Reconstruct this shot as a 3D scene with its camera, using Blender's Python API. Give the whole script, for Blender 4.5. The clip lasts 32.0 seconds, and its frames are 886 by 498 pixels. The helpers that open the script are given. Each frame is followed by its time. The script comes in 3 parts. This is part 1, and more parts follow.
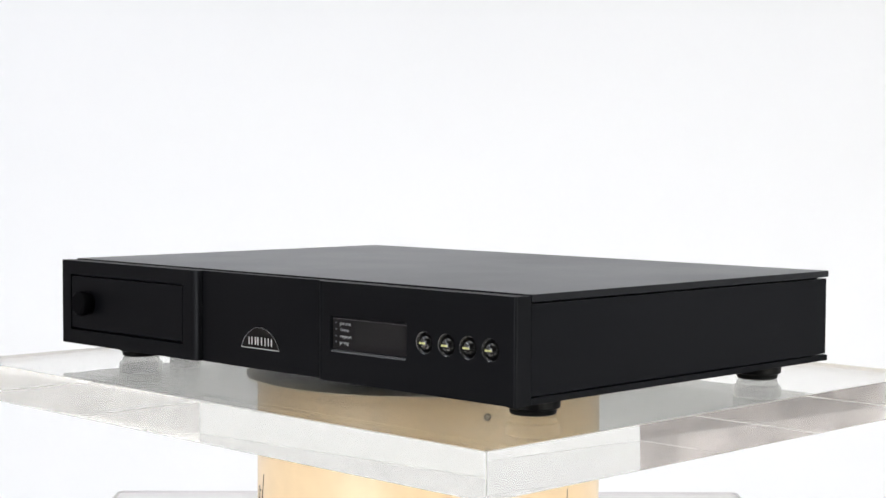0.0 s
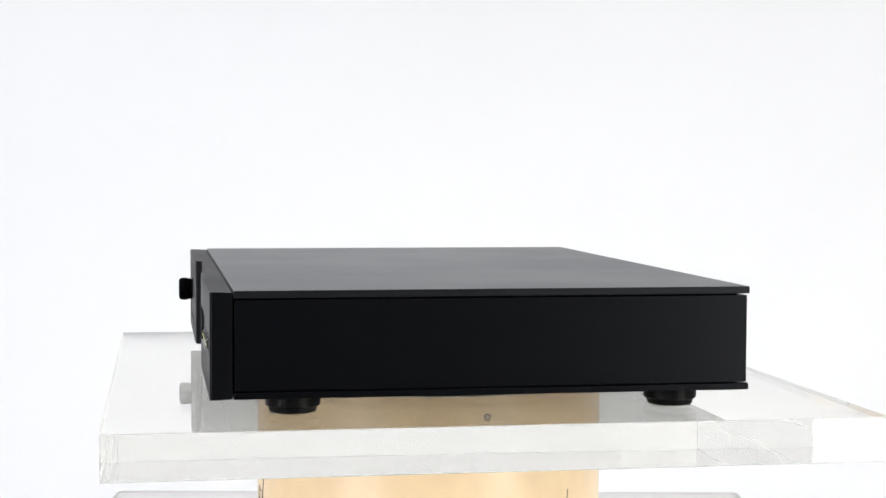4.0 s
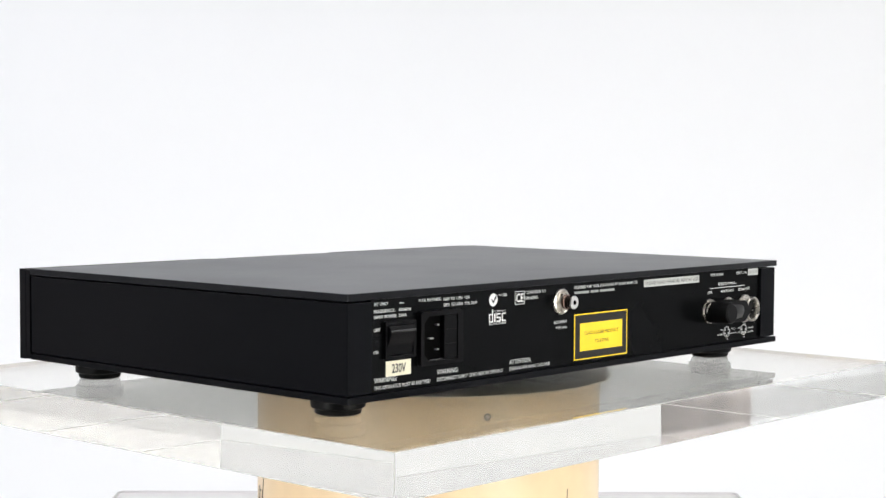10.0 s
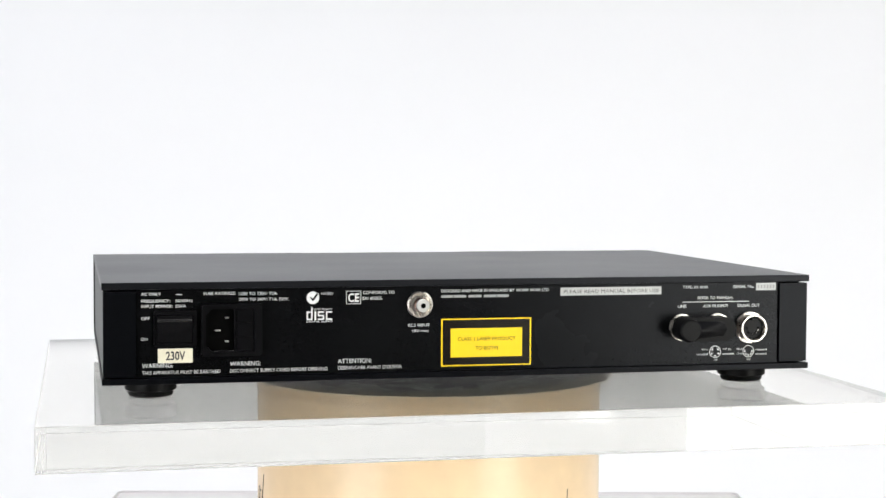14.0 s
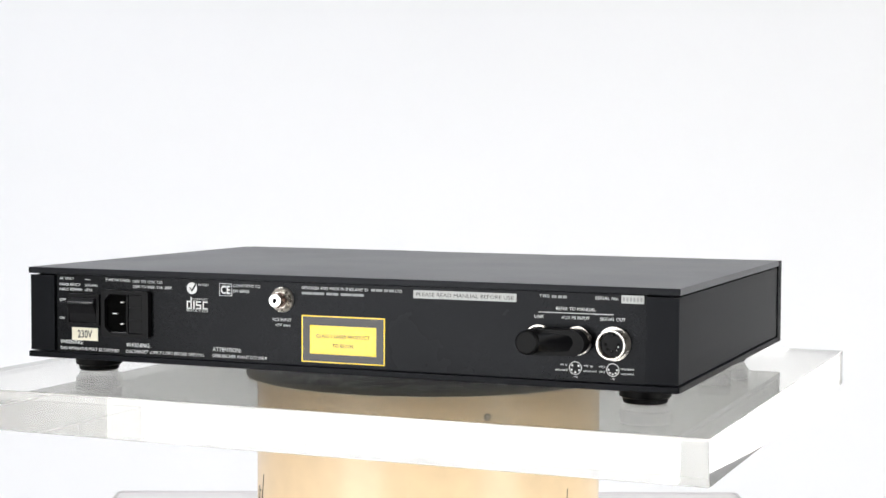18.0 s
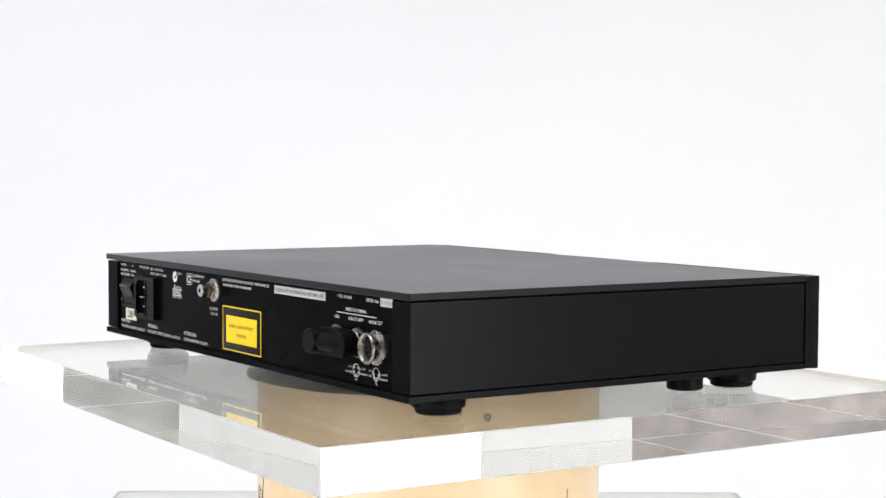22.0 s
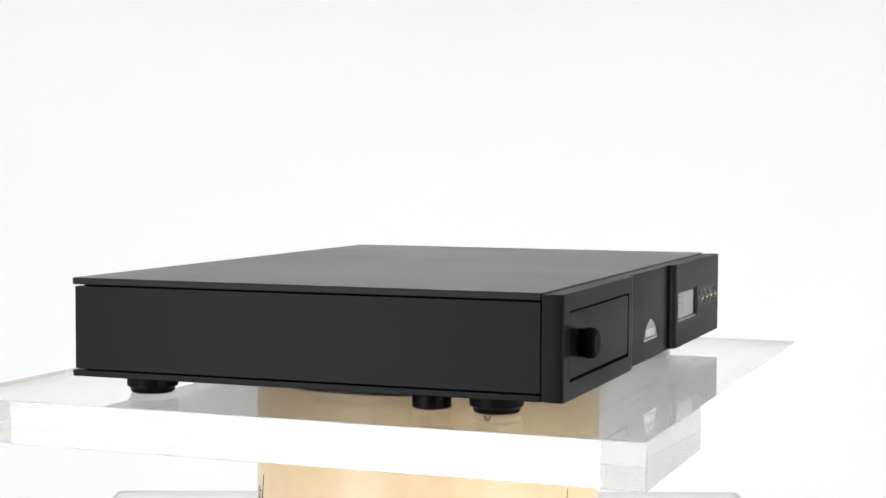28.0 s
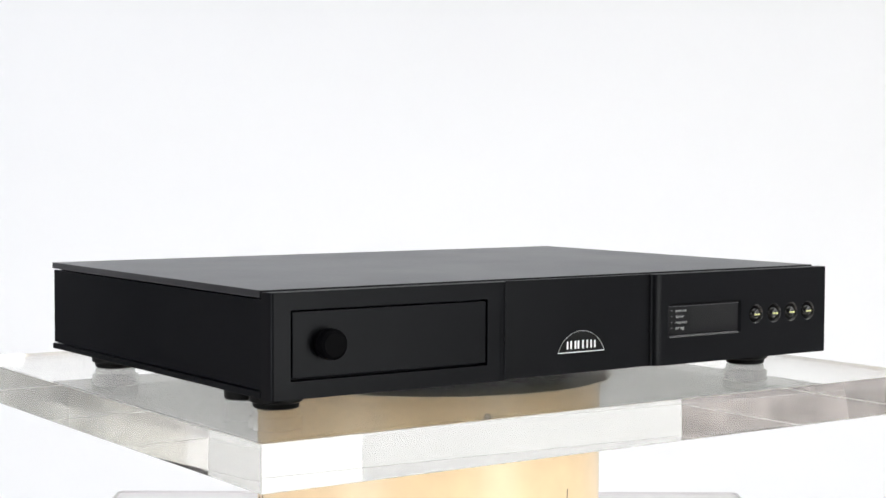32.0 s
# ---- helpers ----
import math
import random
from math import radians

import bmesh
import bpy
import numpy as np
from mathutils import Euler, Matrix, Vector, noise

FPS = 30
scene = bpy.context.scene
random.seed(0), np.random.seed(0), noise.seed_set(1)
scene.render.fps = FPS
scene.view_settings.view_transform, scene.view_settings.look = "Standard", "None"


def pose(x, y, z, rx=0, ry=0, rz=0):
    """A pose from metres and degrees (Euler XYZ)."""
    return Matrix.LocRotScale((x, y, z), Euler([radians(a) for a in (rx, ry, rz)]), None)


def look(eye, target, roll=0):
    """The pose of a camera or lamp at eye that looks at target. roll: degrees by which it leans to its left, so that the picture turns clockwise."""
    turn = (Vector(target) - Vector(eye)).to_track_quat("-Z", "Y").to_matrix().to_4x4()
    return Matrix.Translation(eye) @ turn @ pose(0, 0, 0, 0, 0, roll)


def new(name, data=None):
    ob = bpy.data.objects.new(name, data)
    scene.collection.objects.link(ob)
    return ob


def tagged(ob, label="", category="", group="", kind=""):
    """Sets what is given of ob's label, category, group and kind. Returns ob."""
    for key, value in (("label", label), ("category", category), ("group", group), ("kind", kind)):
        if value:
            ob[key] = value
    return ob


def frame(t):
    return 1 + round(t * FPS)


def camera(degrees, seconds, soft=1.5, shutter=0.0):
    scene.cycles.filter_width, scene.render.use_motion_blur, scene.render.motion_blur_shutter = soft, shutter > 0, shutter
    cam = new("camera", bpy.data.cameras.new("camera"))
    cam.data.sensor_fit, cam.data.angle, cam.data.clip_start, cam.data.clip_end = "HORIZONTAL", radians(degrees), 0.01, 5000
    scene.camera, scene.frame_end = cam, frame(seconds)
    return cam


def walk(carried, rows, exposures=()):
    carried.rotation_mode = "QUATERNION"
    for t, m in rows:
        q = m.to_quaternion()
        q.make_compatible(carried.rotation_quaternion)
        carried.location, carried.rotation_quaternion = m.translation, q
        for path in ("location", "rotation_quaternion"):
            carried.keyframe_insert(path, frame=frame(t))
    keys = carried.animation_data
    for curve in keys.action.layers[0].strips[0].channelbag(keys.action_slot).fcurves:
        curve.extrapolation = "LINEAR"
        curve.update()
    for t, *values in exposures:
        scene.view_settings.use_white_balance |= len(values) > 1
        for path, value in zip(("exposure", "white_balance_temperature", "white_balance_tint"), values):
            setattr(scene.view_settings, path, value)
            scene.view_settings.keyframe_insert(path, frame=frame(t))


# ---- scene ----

Z0 = 1.0            # height of the acrylic plate's upper face above the floor
EYE = Vector((0.0, -1.10542, Z0 + 0.13826))

# ---- camera: it stands still on its tripod ----
cam = camera(30.48, 32.0, soft=1.5)
YAW, PITCH, ROLL = 0.00846, -0.05278, 0.269
AIM = EYE + Vector((math.sin(YAW) * math.cos(PITCH), math.cos(YAW) * math.cos(PITCH), math.sin(PITCH)))
VIEW = look(EYE, AIM, ROLL)
walk(cam, [(0.0, VIEW), (32.0, VIEW)], exposures=[(0.0, 0.0), (32.0, 0.0)])

# ---- light: two tall softboxes in front, a bank over the backdrop, one overhead ----
world = bpy.data.worlds.new("studio_air")
scene.world = world
world.use_nodes = True
world.node_tree.nodes["Background"].inputs[0].default_value = (0.9, 0.95, 1.0, 1)
world.node_tree.nodes["Background"].inputs[1].default_value = 0.02


def softbox(name, eye, target, wide, tall, watts, colour=(1.0, 0.998, 0.985)):
    data = bpy.data.lights.new(name, "AREA")
    data.shape, data.size, data.size_y, data.energy, data.color = "RECTANGLE", wide, tall, watts, colour
    ob = new(name, data)
    ob.matrix_world = look(eye, target)
    return ob


softbox("softbox_light", (1.245, -1.202, 0.95), (0, 0, 0.95), 0.74, 1.3, 19.5, (1.0, 1.0, 0.93))
softbox("softbox_light", (-1.19, -1.30, 0.95), (0, 0, 0.95), 0.88, 1.3, 20)
softbox("overhead_light", (0, -0.45, 2.85), (0, 0, 1.0), 1.8, 1.3, 14.5, (1.0, 0.975, 0.91))
softbox("backdrop_light", (1.5, 0.15, 2.95), (1.4, 1.8, 1.0), 2.6, 0.4, 5.2, (0.77, 0.83, 1.0))
softbox("backdrop_light", (-1.3, 0.15, 2.95), (-1.2, 1.8, 1.0), 2.3, 0.4, 9.2, (0.77, 0.83, 1.0))
# two unseen fill lamps, added to brighten the side walls that the plate shows
softbox("wall_fill_light", (2.75, -1.1, 3.15), (3.6, -1.1, 0.6), 3.6, 0.6, 112, (1.0, 0.985, 0.95))
softbox("wall_fill_light", (-2.6, -0.5, 3.15), (-3.4, -0.4, 0.9), 2.6, 0.6, 82, (0.93, 0.96, 1.0))


# ---- materials ----
def material(name, colour, rough=0.5, metal=0.0, grain=0.0, grain_scale=900.0, bump=0.0, stain=0.0, stain_scale=20.0,
             rough_vary=0.0, ior=1.5, coat=0.0, alpha_trans=0.0, spec=0.5, graze=0.0, edge=(0.45, 0.9), streak=(1, 1, 1), tint=(1, 1, 1), pieces=False):
    m = bpy.data.materials.new(name)
    m.use_nodes = True
    nt = m.node_tree
    b = nt.nodes["Principled BSDF"]
    b.inputs["Base Color"].default_value = (*colour, 1)
    b.inputs["Roughness"].default_value = rough
    b.inputs["Metallic"].default_value = metal
    b.inputs["IOR"].default_value = ior
    b.inputs["Specular IOR Level"].default_value = spec
    b.inputs["Specular Tint"].default_value = (*tint, 1)
    b.inputs["Coat Weight"].default_value = coat
    b.inputs["Coat Roughness"].default_value = 0.15
    if graze:
        # gloss that grows where the surface is seen edge-on
        lw = nt.nodes.new("ShaderNodeLayerWeight")
        lw.inputs["Blend"].default_value = 0.5
        gm = nt.nodes.new("ShaderNodeMapRange")
        gm.inputs[1].default_value, gm.inputs[2].default_value = edge
        gm.inputs[3].default_value, gm.inputs[4].default_value = spec, graze
        nt.links.new(lw.outputs["Facing"], gm.inputs[0])
        nt.links.new(gm.outputs[0], b.inputs["Specular IOR Level"])
    b.inputs["Transmission Weight"].default_value = alpha_trans
    if not (grain or stain or bump or rough_vary):
        return m
    tc = nt.nodes.new("ShaderNodeTexCoord")
    fine = nt.nodes.new("ShaderNodeTexNoise")
    fine.inputs["Scale"].default_value, fine.inputs["Detail"].default_value = grain_scale, 3
    wide = nt.nodes.new("ShaderNodeTexNoise")
    wide.inputs["Scale"].default_value, wide.inputs["Detail"].default_value = stain_scale, 5
    nt.links.new(tc.outputs["Object"], fine.inputs["Vector"])
    drawn = nt.nodes.new("ShaderNodeMapping")
    drawn.inputs["Scale"].default_value = streak
    nt.links.new(tc.outputs["Object"], drawn.inputs["Vector"])
    if pieces:
        # every piece takes its own part of the pattern
        info = nt.nodes.new("ShaderNodeObjectInfo")
        away = nt.nodes.new("ShaderNodeVectorMath")
        away.operation = "SCALE"
        away.inputs[0].default_value = (37.0, 53.0, 71.0)
        nt.links.new(info.outputs["Random"], away.inputs["Scale"])
        nt.links.new(away.outputs[0], drawn.inputs["Location"])
    nt.links.new(drawn.outputs[0], wide.inputs["Vector"])
    last = None
    for n, amount in ((fine, grain), (wide, stain)):
        if not amount:
            continue
        ramp = nt.nodes.new("ShaderNodeMapRange")
        ramp.inputs[1].default_value, ramp.inputs[2].default_value = 0.3, 0.7
        ramp.inputs[3].default_value, ramp.inputs[4].default_value = 1 - amount, 1 + amount
        nt.links.new(n.outputs["Fac"], ramp.inputs[0])
        mul = nt.nodes.new("ShaderNodeMix")
        mul.data_type, mul.blend_type = "RGBA", "MULTIPLY"
        mul.inputs["Factor"].default_value = 1
        if last is None:
            mul.inputs[6].default_value = (*colour, 1)
        else:
            nt.links.new(last, mul.inputs[6])
        nt.links.new(ramp.outputs[0], mul.inputs[7])
        last = mul.outputs[2]
    if last is not None:
        nt.links.new(last, b.inputs["Base Color"])
    if rough_vary:
        rr = nt.nodes.new("ShaderNodeMapRange")
        rr.inputs[1].default_value, rr.inputs[2].default_value = 0.3, 0.7
        rr.inputs[3].default_value, rr.inputs[4].default_value = rough - rough_vary, rough + rough_vary
        nt.links.new(wide.outputs["Fac"], rr.inputs[0])
        nt.links.new(rr.outputs[0], b.inputs["Roughness"])
    if bump:
        bp = nt.nodes.new("ShaderNodeBump")
        bp.inputs["Strength"].default_value, bp.inputs["Distance"].default_value = bump, 0.0002
        nt.links.new(fine.outputs["Fac"], bp.inputs["Height"])
        nt.links.new(bp.outputs[0], b.inputs["Normal"])
    return m


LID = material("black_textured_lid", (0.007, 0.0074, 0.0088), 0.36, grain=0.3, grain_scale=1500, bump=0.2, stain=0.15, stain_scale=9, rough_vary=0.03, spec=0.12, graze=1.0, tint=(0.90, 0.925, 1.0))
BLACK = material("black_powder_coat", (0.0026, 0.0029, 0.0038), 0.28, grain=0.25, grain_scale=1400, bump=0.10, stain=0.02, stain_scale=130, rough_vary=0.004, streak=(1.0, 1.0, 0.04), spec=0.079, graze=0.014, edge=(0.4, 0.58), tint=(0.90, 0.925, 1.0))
SATIN = material("black_satin_fascia", (0.0028, 0.0030, 0.0038), 0.36, grain=0.15, grain_scale=1600, bump=0.08, stain=0.12, stain_scale=16, rough_vary=0.05, streak=(0.35, 0.35, 2.0), spec=0.085, graze=0.028, edge=(0.36, 0.58), tint=(0.90, 0.925, 1.0))
BACKBLACK = material("black_screened_steel", (0.0026, 0.0028, 0.0031), 0.25, grain=0.2, grain_scale=1500, bump=0.10, stain=0.15, stain_scale=18, rough_vary=0.03, spec=0.095, graze=0.022, edge=(0.2, 0.5), tint=(0.90, 0.925, 1.0))
INNER = material("dark_gap", (0.002, 0.002, 0.002), 0.8, spec=0.02)
RUBBER = material("black_rubber", (0.003, 0.003, 0.0034), 0.45, spec=0.10, grain=0.2, bump=0.1, rough_vary=0.06, stain=0.1)
PLASTIC = material("black_moulded_plastic", (0.003, 0.003, 0.0036), 0.3, spec=0.09, grain=0.1, bump=0.05, rough_vary=0.04)
GLOSS = material("smoked_window", (0.002, 0.002, 0.003), 0.06, spec=0.08, graze=1.0, edge=(0.44, 0.62), ior=2.0)
LCD = material("grey_lcd", (0.006, 0.0065, 0.007), 0.08, spec=0.07, graze=1.0, edge=(0.5, 0.64), ior=2.2)
LENS = material("glossy_emblem_lens", (0.003, 0.003, 0.003), 0.10, spec=0.12, graze=1.0, edge=(0.38, 0.68), ior=1.7)
BUTTON = material("glossy_black_button", (0.003, 0.003, 0.003), 0.08, spec=0.7)
GLINTEDGE = material("dark_glint_metal", (0.20, 0.20, 0.22), 0.2, metal=1.0)
BEZEL = material("black_moulded_bezel", (0.004, 0.004, 0.0050), 0.26, spec=0.75)
NICKEL = material("nickel_plate", (0.56, 0.53, 0.49), 0.28, metal=1.0, rough_vary=0.06, stain=0.06, stain_scale=200)
BRONZE = material("dark_bronze", (0.30, 0.22, 0.19), 0.25, metal=1.0)
PIN = material("tinned_pin", (0.75, 0.74, 0.72), 0.3, metal=1.0)
WHITEINK = material("white_ink", (0.74, 0.75, 0.75), 0.5, grain=0.15)
GREYINK = material("grey_ink", (0.30, 0.31, 0.31), 0.5)
GREENINK = material("yellow_green_ink", (0.62, 0.62, 0.26), 0.5)
DIMINK = material("dim_grey_ink", (0.09, 0.09, 0.10), 0.5)
KNOB = material("matt_black_knob", (0.0020, 0.0020, 0.0025), 0.5, spec=0.016)
YELLOW = material("yellow_label", (0.94, 0.65, 0.018), 0.14, stain=0.04, stain_scale=60)
LABELBLACK = material("black_label_ink", (0.008, 0.006, 0.004), 0.10, spec=0.35, stain=0.1, stain_scale=90)
CREAM = material("cream_sticker", (0.80, 0.76, 0.60), 0.45, stain=0.05, stain_scale=80)
SILVER = material("silver_grey_sticker", (0.50, 0.51, 0.50), 0.4, stain=0.06, stain_scale=80)
DARKINK = material("dark_ink", (0.02, 0.02, 0.02), 0.5)
CHROME = material("chrome_emblem", (0.78, 0.79, 0.81), 0.32, metal=1.0)
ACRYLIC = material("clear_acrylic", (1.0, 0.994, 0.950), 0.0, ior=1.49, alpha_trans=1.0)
haze_through = ACRYLIC.node_tree.nodes.new("ShaderNodeBsdfTranslucent")
haze_over = ACRYLIC.node_tree.nodes.new("ShaderNodeBsdfDiffuse")
for haze, weight in ((haze_through, 0.016), (haze_over, 0.016)):
    # a faint white haze mixed into the clear sheet, to lift its dark patches
    haze.inputs["Color"].default_value = (0.9, 0.89, 0.87, 1)
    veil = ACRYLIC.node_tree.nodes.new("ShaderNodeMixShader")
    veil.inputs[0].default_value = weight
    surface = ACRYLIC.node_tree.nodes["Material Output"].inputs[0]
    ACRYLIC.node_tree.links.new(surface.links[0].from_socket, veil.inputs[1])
    ACRYLIC.node_tree.links.new(haze.outputs[0], veil.inputs[2])
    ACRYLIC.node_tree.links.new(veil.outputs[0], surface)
DRUM = material("varnished_gold_drum", (0.86, 0.655, 0.41), 0.36, stain=0.05, stain_scale=12, grain=0.03, grain_scale=60, rough_vary=0.03, coat=0.26, spec=0.3)
WHITE = material("white_table", (0.79, 0.765, 0.765), 0.35, stain=0.02, stain_scale=6, rough_vary=0.04)
RIM = material("pale_grey_rim", (0.66, 0.64, 0.655), 0.4, stain=0.05, stain_scale=10)
PAPER = material("white_backdrop_paper", (0.86, 0.865, 0.88), 0.8, stain=0.006, stain_scale=0.8)
WALLGREY = material("grey_studio_wall", (0.06, 0.058, 0.056), 0.75, stain=0.2, stain_scale=1.5, grain=0.08, grain_scale=30)
PALEGREY = material("pale_grey_wall_tone", (0.72, 0.72, 0.70), 0.7, stain=0.12, stain_scale=3, grain=0.06, grain_scale=14, streak=(1, 1.6, 0.5))
MIDGREY = material("grey_streaked_wall_tone", (0.52, 0.525, 0.52), 0.7, stain=0.26, stain_scale=3, grain=0.08, grain_scale=14, streak=(1, 2.2, 0.4))
CLAY = material("mottled_grey_brown_plaster", (0.48, 0.43, 0.41), 0.7, stain=0.35, stain_scale=3.5, grain=0.22, grain_scale=14)
SCUFF = material("pale_scuff", (0.95, 0.95, 0.93), 0.65, metal=0.6, spec=1.0)
FROST = material("frosted_edge", (0.97, 0.965, 0.95), 0.6)
through_edge = FROST.node_tree.nodes.new("ShaderNodeBsdfTranslucent")
through_edge.inputs["Color"].default_value = (0.97, 0.965, 0.95, 1)
edge_mix = FROST.node_tree.nodes.new("ShaderNodeMixShader")
edge_mix.inputs[0].default_value = 0.85
FROST.node_tree.links.new(FROST.node_tree.nodes["Principled BSDF"].outputs[0], edge_mix.inputs[1])
FROST.node_tree.links.new(through_edge.outputs[0], edge_mix.inputs[2])
FROST.node_tree.links.new(edge_mix.outputs[0], FROST.node_tree.nodes["Material Output"].inputs[0])
CEIL = material("dark_ceiling", (0.12, 0.12, 0.12), 0.8, stain=0.15, stain_scale=1.5)
STONE = material("grey_brown_stone_tile", (0.70, 0.69, 0.69), 0.4, stain=0.34, stain_scale=2.6, grain=0.10, grain_scale=12, rough_vary=0.1, pieces=True)
GROUT = material("pale_grout", (0.84, 0.83, 0.81), 0.8, grain=0.1, grain_scale=200)
PLATTER = material("scuffed_dark_platter", (0.12, 0.12, 0.12), 0.5, grain=0.1, grain_scale=300, bump=0.5, spec=1.0)


def scuffs(m):
    """Pale smears and rubbed patches over a dark ground."""
    nt = m.node_tree
    b = nt.nodes["Principled BSDF"]
    tc = nt.nodes.new("ShaderNodeTexCoord")
    mixes = None
    for scale, lo, hi, colour in ((22, 0.48, 0.66, (0.24, 0.24, 0.24)), (60, 0.52, 0.64, (0.6, 0.6, 0.6)), (170, 0.60, 0.68, (0.8, 0.8, 0.78))):
        n = nt.nodes.new("ShaderNodeTexNoise")
        n.inputs["Scale"].default_value, n.inputs["Detail"].default_value, n.inputs["Distortion"].default_value = scale, 6, 1.5
        nt.links.new(tc.outputs["Object"], n.inputs["Vector"])
        r = nt.nodes.new("ShaderNodeMapRange")
        r.inputs[1].default_value, r.inputs[2].default_value = lo, hi
        nt.links.new(n.outputs["Fac"], r.inputs[0])
        x = nt.nodes.new("ShaderNodeMix")
        x.data_type = "RGBA"
        x.inputs[6].default_value, x.inputs[7].default_value = (0.042, 0.045, 0.050, 1), (*colour, 1)
        if mixes:
            nt.links.new(mixes.outputs[2], x.inputs[6])
        nt.links.new(r.outputs[0], x.inputs["Factor"])
        mixes = x
    # paler towards the rim, in patches: light on the disc's edge put into its colour
    flat = nt.nodes.new("ShaderNodeMapping")
    flat.inputs["Scale"].default_value = (1, 1, 0)
    nt.links.new(tc.outputs["Object"], flat.inputs["Vector"])
    far = nt.nodes.new("ShaderNodeVectorMath")
    far.operation = "LENGTH"
    nt.links.new(flat.outputs[0], far.inputs[0])
    patch = nt.nodes.new("ShaderNodeTexNoise")
    patch.inputs["Scale"].default_value, patch.inputs["Detail"].default_value = 18, 4
    nt.links.new(tc.outputs["Object"], patch.inputs["Vector"])
    shift = nt.nodes.new("ShaderNodeMath")
    shift.operation = "MULTIPLY_ADD"
    shift.inputs[1].default_value = 0.05
    nt.links.new(patch.outputs["Fac"], shift.inputs[0])
    nt.links.new(far.outputs["Value"], shift.inputs[2])
    rim_lit = nt.nodes.new("ShaderNodeMapRange")
    rim_lit.inputs[1].default_value, rim_lit.inputs[2].default_value = LIT_RIM
    nt.links.new(shift.outputs[0], rim_lit.inputs[0])
    rimmed = nt.nodes.new("ShaderNodeMix")
    rimmed.data_type = "RGBA"
    rimmed.inputs[7].default_value = (0.80, 0.70, 0.52, 1)
    nt.links.new(rim_lit.outputs[0], rimmed.inputs["Factor"])
    nt.links.new(mixes.outputs[2], rimmed.inputs[6])
    nt.links.new(rimmed.outputs[2], b.inputs["Base Color"])


LIT_RIM = (0.112, 0.143)       # from the dark field to the lightened rim
scuffs(PLATTER)


# ---- mesh helpers ----
def finish(bm, name, mat, smooth=False):
    bmesh.ops.remove_doubles(bm, verts=bm.verts, dist=1e-6)
    bmesh.ops.recalc_face_normals(bm, faces=bm.faces)
    me = bpy.data.meshes.new(name)
    bm.to_mesh(me)
    bm.free()
    me.materials.append(mat)
    if smooth:
        me.shade_smooth()
        me.set_sharp_from_angle(angle=radians(35))
    return me


def part(name, bm, mat, parent, label="", smooth=False):
    """Link a bmesh as one mesh object under a thing or a part."""
    ob = new(name, finish(bm, name, mat, smooth))
    ob.parent = parent
    if label:
        ob["label"] = label
    return ob


def box(x0, x1, y0, y1, z0, z1, bevel=0.0, seg=2):
    bm = bmesh.new()
    bmesh.ops.create_cube(bm, size=1, matrix=Matrix.Translation(((x0 + x1) / 2, (y0 + y1) / 2, (z0 + z1) / 2))
                          @ Matrix.Diagonal((abs(x1 - x0), abs(y1 - y0), abs(z1 - z0), 1)))
    if bevel:
        bmesh.ops.bevel(bm, geom=bm.edges[:], offset=bevel, segments=seg, profile=0.5, affect="EDGES")
    return bm


def lathe(profile, centre, axis="z", steps=40):
    """Revolve (radius, height) pairs about an axis through centre."""
    bm = bmesh.new()
    turn = {"z": Matrix.Identity(3), "y": Matrix(((1, 0, 0), (0, 0, 1), (0, -1, 0))), "-y": Matrix(((1, 0, 0), (0, 0, -1), (0, 1, 0)))}[axis]
    loops = []
    for r, h in profile:
        if r < 1e-7:
            loops.append([bm.verts.new(turn @ Vector((0, 0, h)) + Vector(centre))])
        else:
            loops.append([bm.verts.new(turn @ Vector((r * math.cos(a), r * math.sin(a), h)) + Vector(centre))
                          for a in (2 * math.pi * i / steps for i in range(steps))])
    for a, b in zip(loops, loops[1:]):
        for i in range(steps):
            j = (i + 1) % steps
            vs = [a[i % len(a)], a[j % len(a)], b[j % len(b)], b[i % len(b)]]
            vs = list(dict.fromkeys(vs))
            if len(vs) > 2:
                bm.faces.new(vs)
    return bm


def rounded(x0, x1, z0, z1, r, n=5):
    """Outline of a rectangle with rounded corners, counter-clockwise."""
    pts = []
    for cx, cz, a in ((x1 - r, z0 + r, -90), (x1 - r, z1 - r, 0), (x0 + r, z1 - r, 90), (x0 + r, z0 + r, 180)):
        for i in range(n + 1):
            b = radians(a + 90 * i / n)
            pts.append((cx + r * math.cos(b), cz + r * math.sin(b)))
    return pts


def ring(cx, cz, r, n=28):
    return [(cx + r * math.cos(2 * math.pi * i / n), cz + r * math.sin(2 * math.pi * i / n)) for i in range(n)]


def slab(outer, holes, y0, y1, plane="xz"):
    """A flat slab with holes: outlines in (x, z), from y0 to y1; or in (x, y), from z = y0 to y1."""
    bm = bmesh.new()
    place = (lambda u, v, d: (u, d, v)) if plane == "xz" else (lambda u, v, d: (u, v, d))
    edges, loops = [], []
    for pts in (outer, *holes):
        vs = [bm.verts.new(place(u, v, y0)) for u, v in pts]
        loops.append(vs)
        edges += [bm.edges.new((vs[i], vs[(i + 1) % len(vs)])) for i in range(len(vs))]
    bmesh.ops.triangle_fill(bm, use_beauty=True, use_dissolve=False, edges=edges)
    faces = bm.faces[:]
    twin = {}
    for v in bm.verts[:]:
        c = v.co
        twin[v] = bm.verts.new((c.x, y1, c.z) if plane == "xz" else (c.x, c.y, y1))
    for f in faces:
        bm.faces.new([twin[v] for v in reversed(f.verts)])
    for vs in loops:
        for i in range(len(vs)):
            a, b = vs[i], vs[(i + 1) % len(vs)]
            bm.faces.new((a, b, twin[b], twin[a]))
    return bm


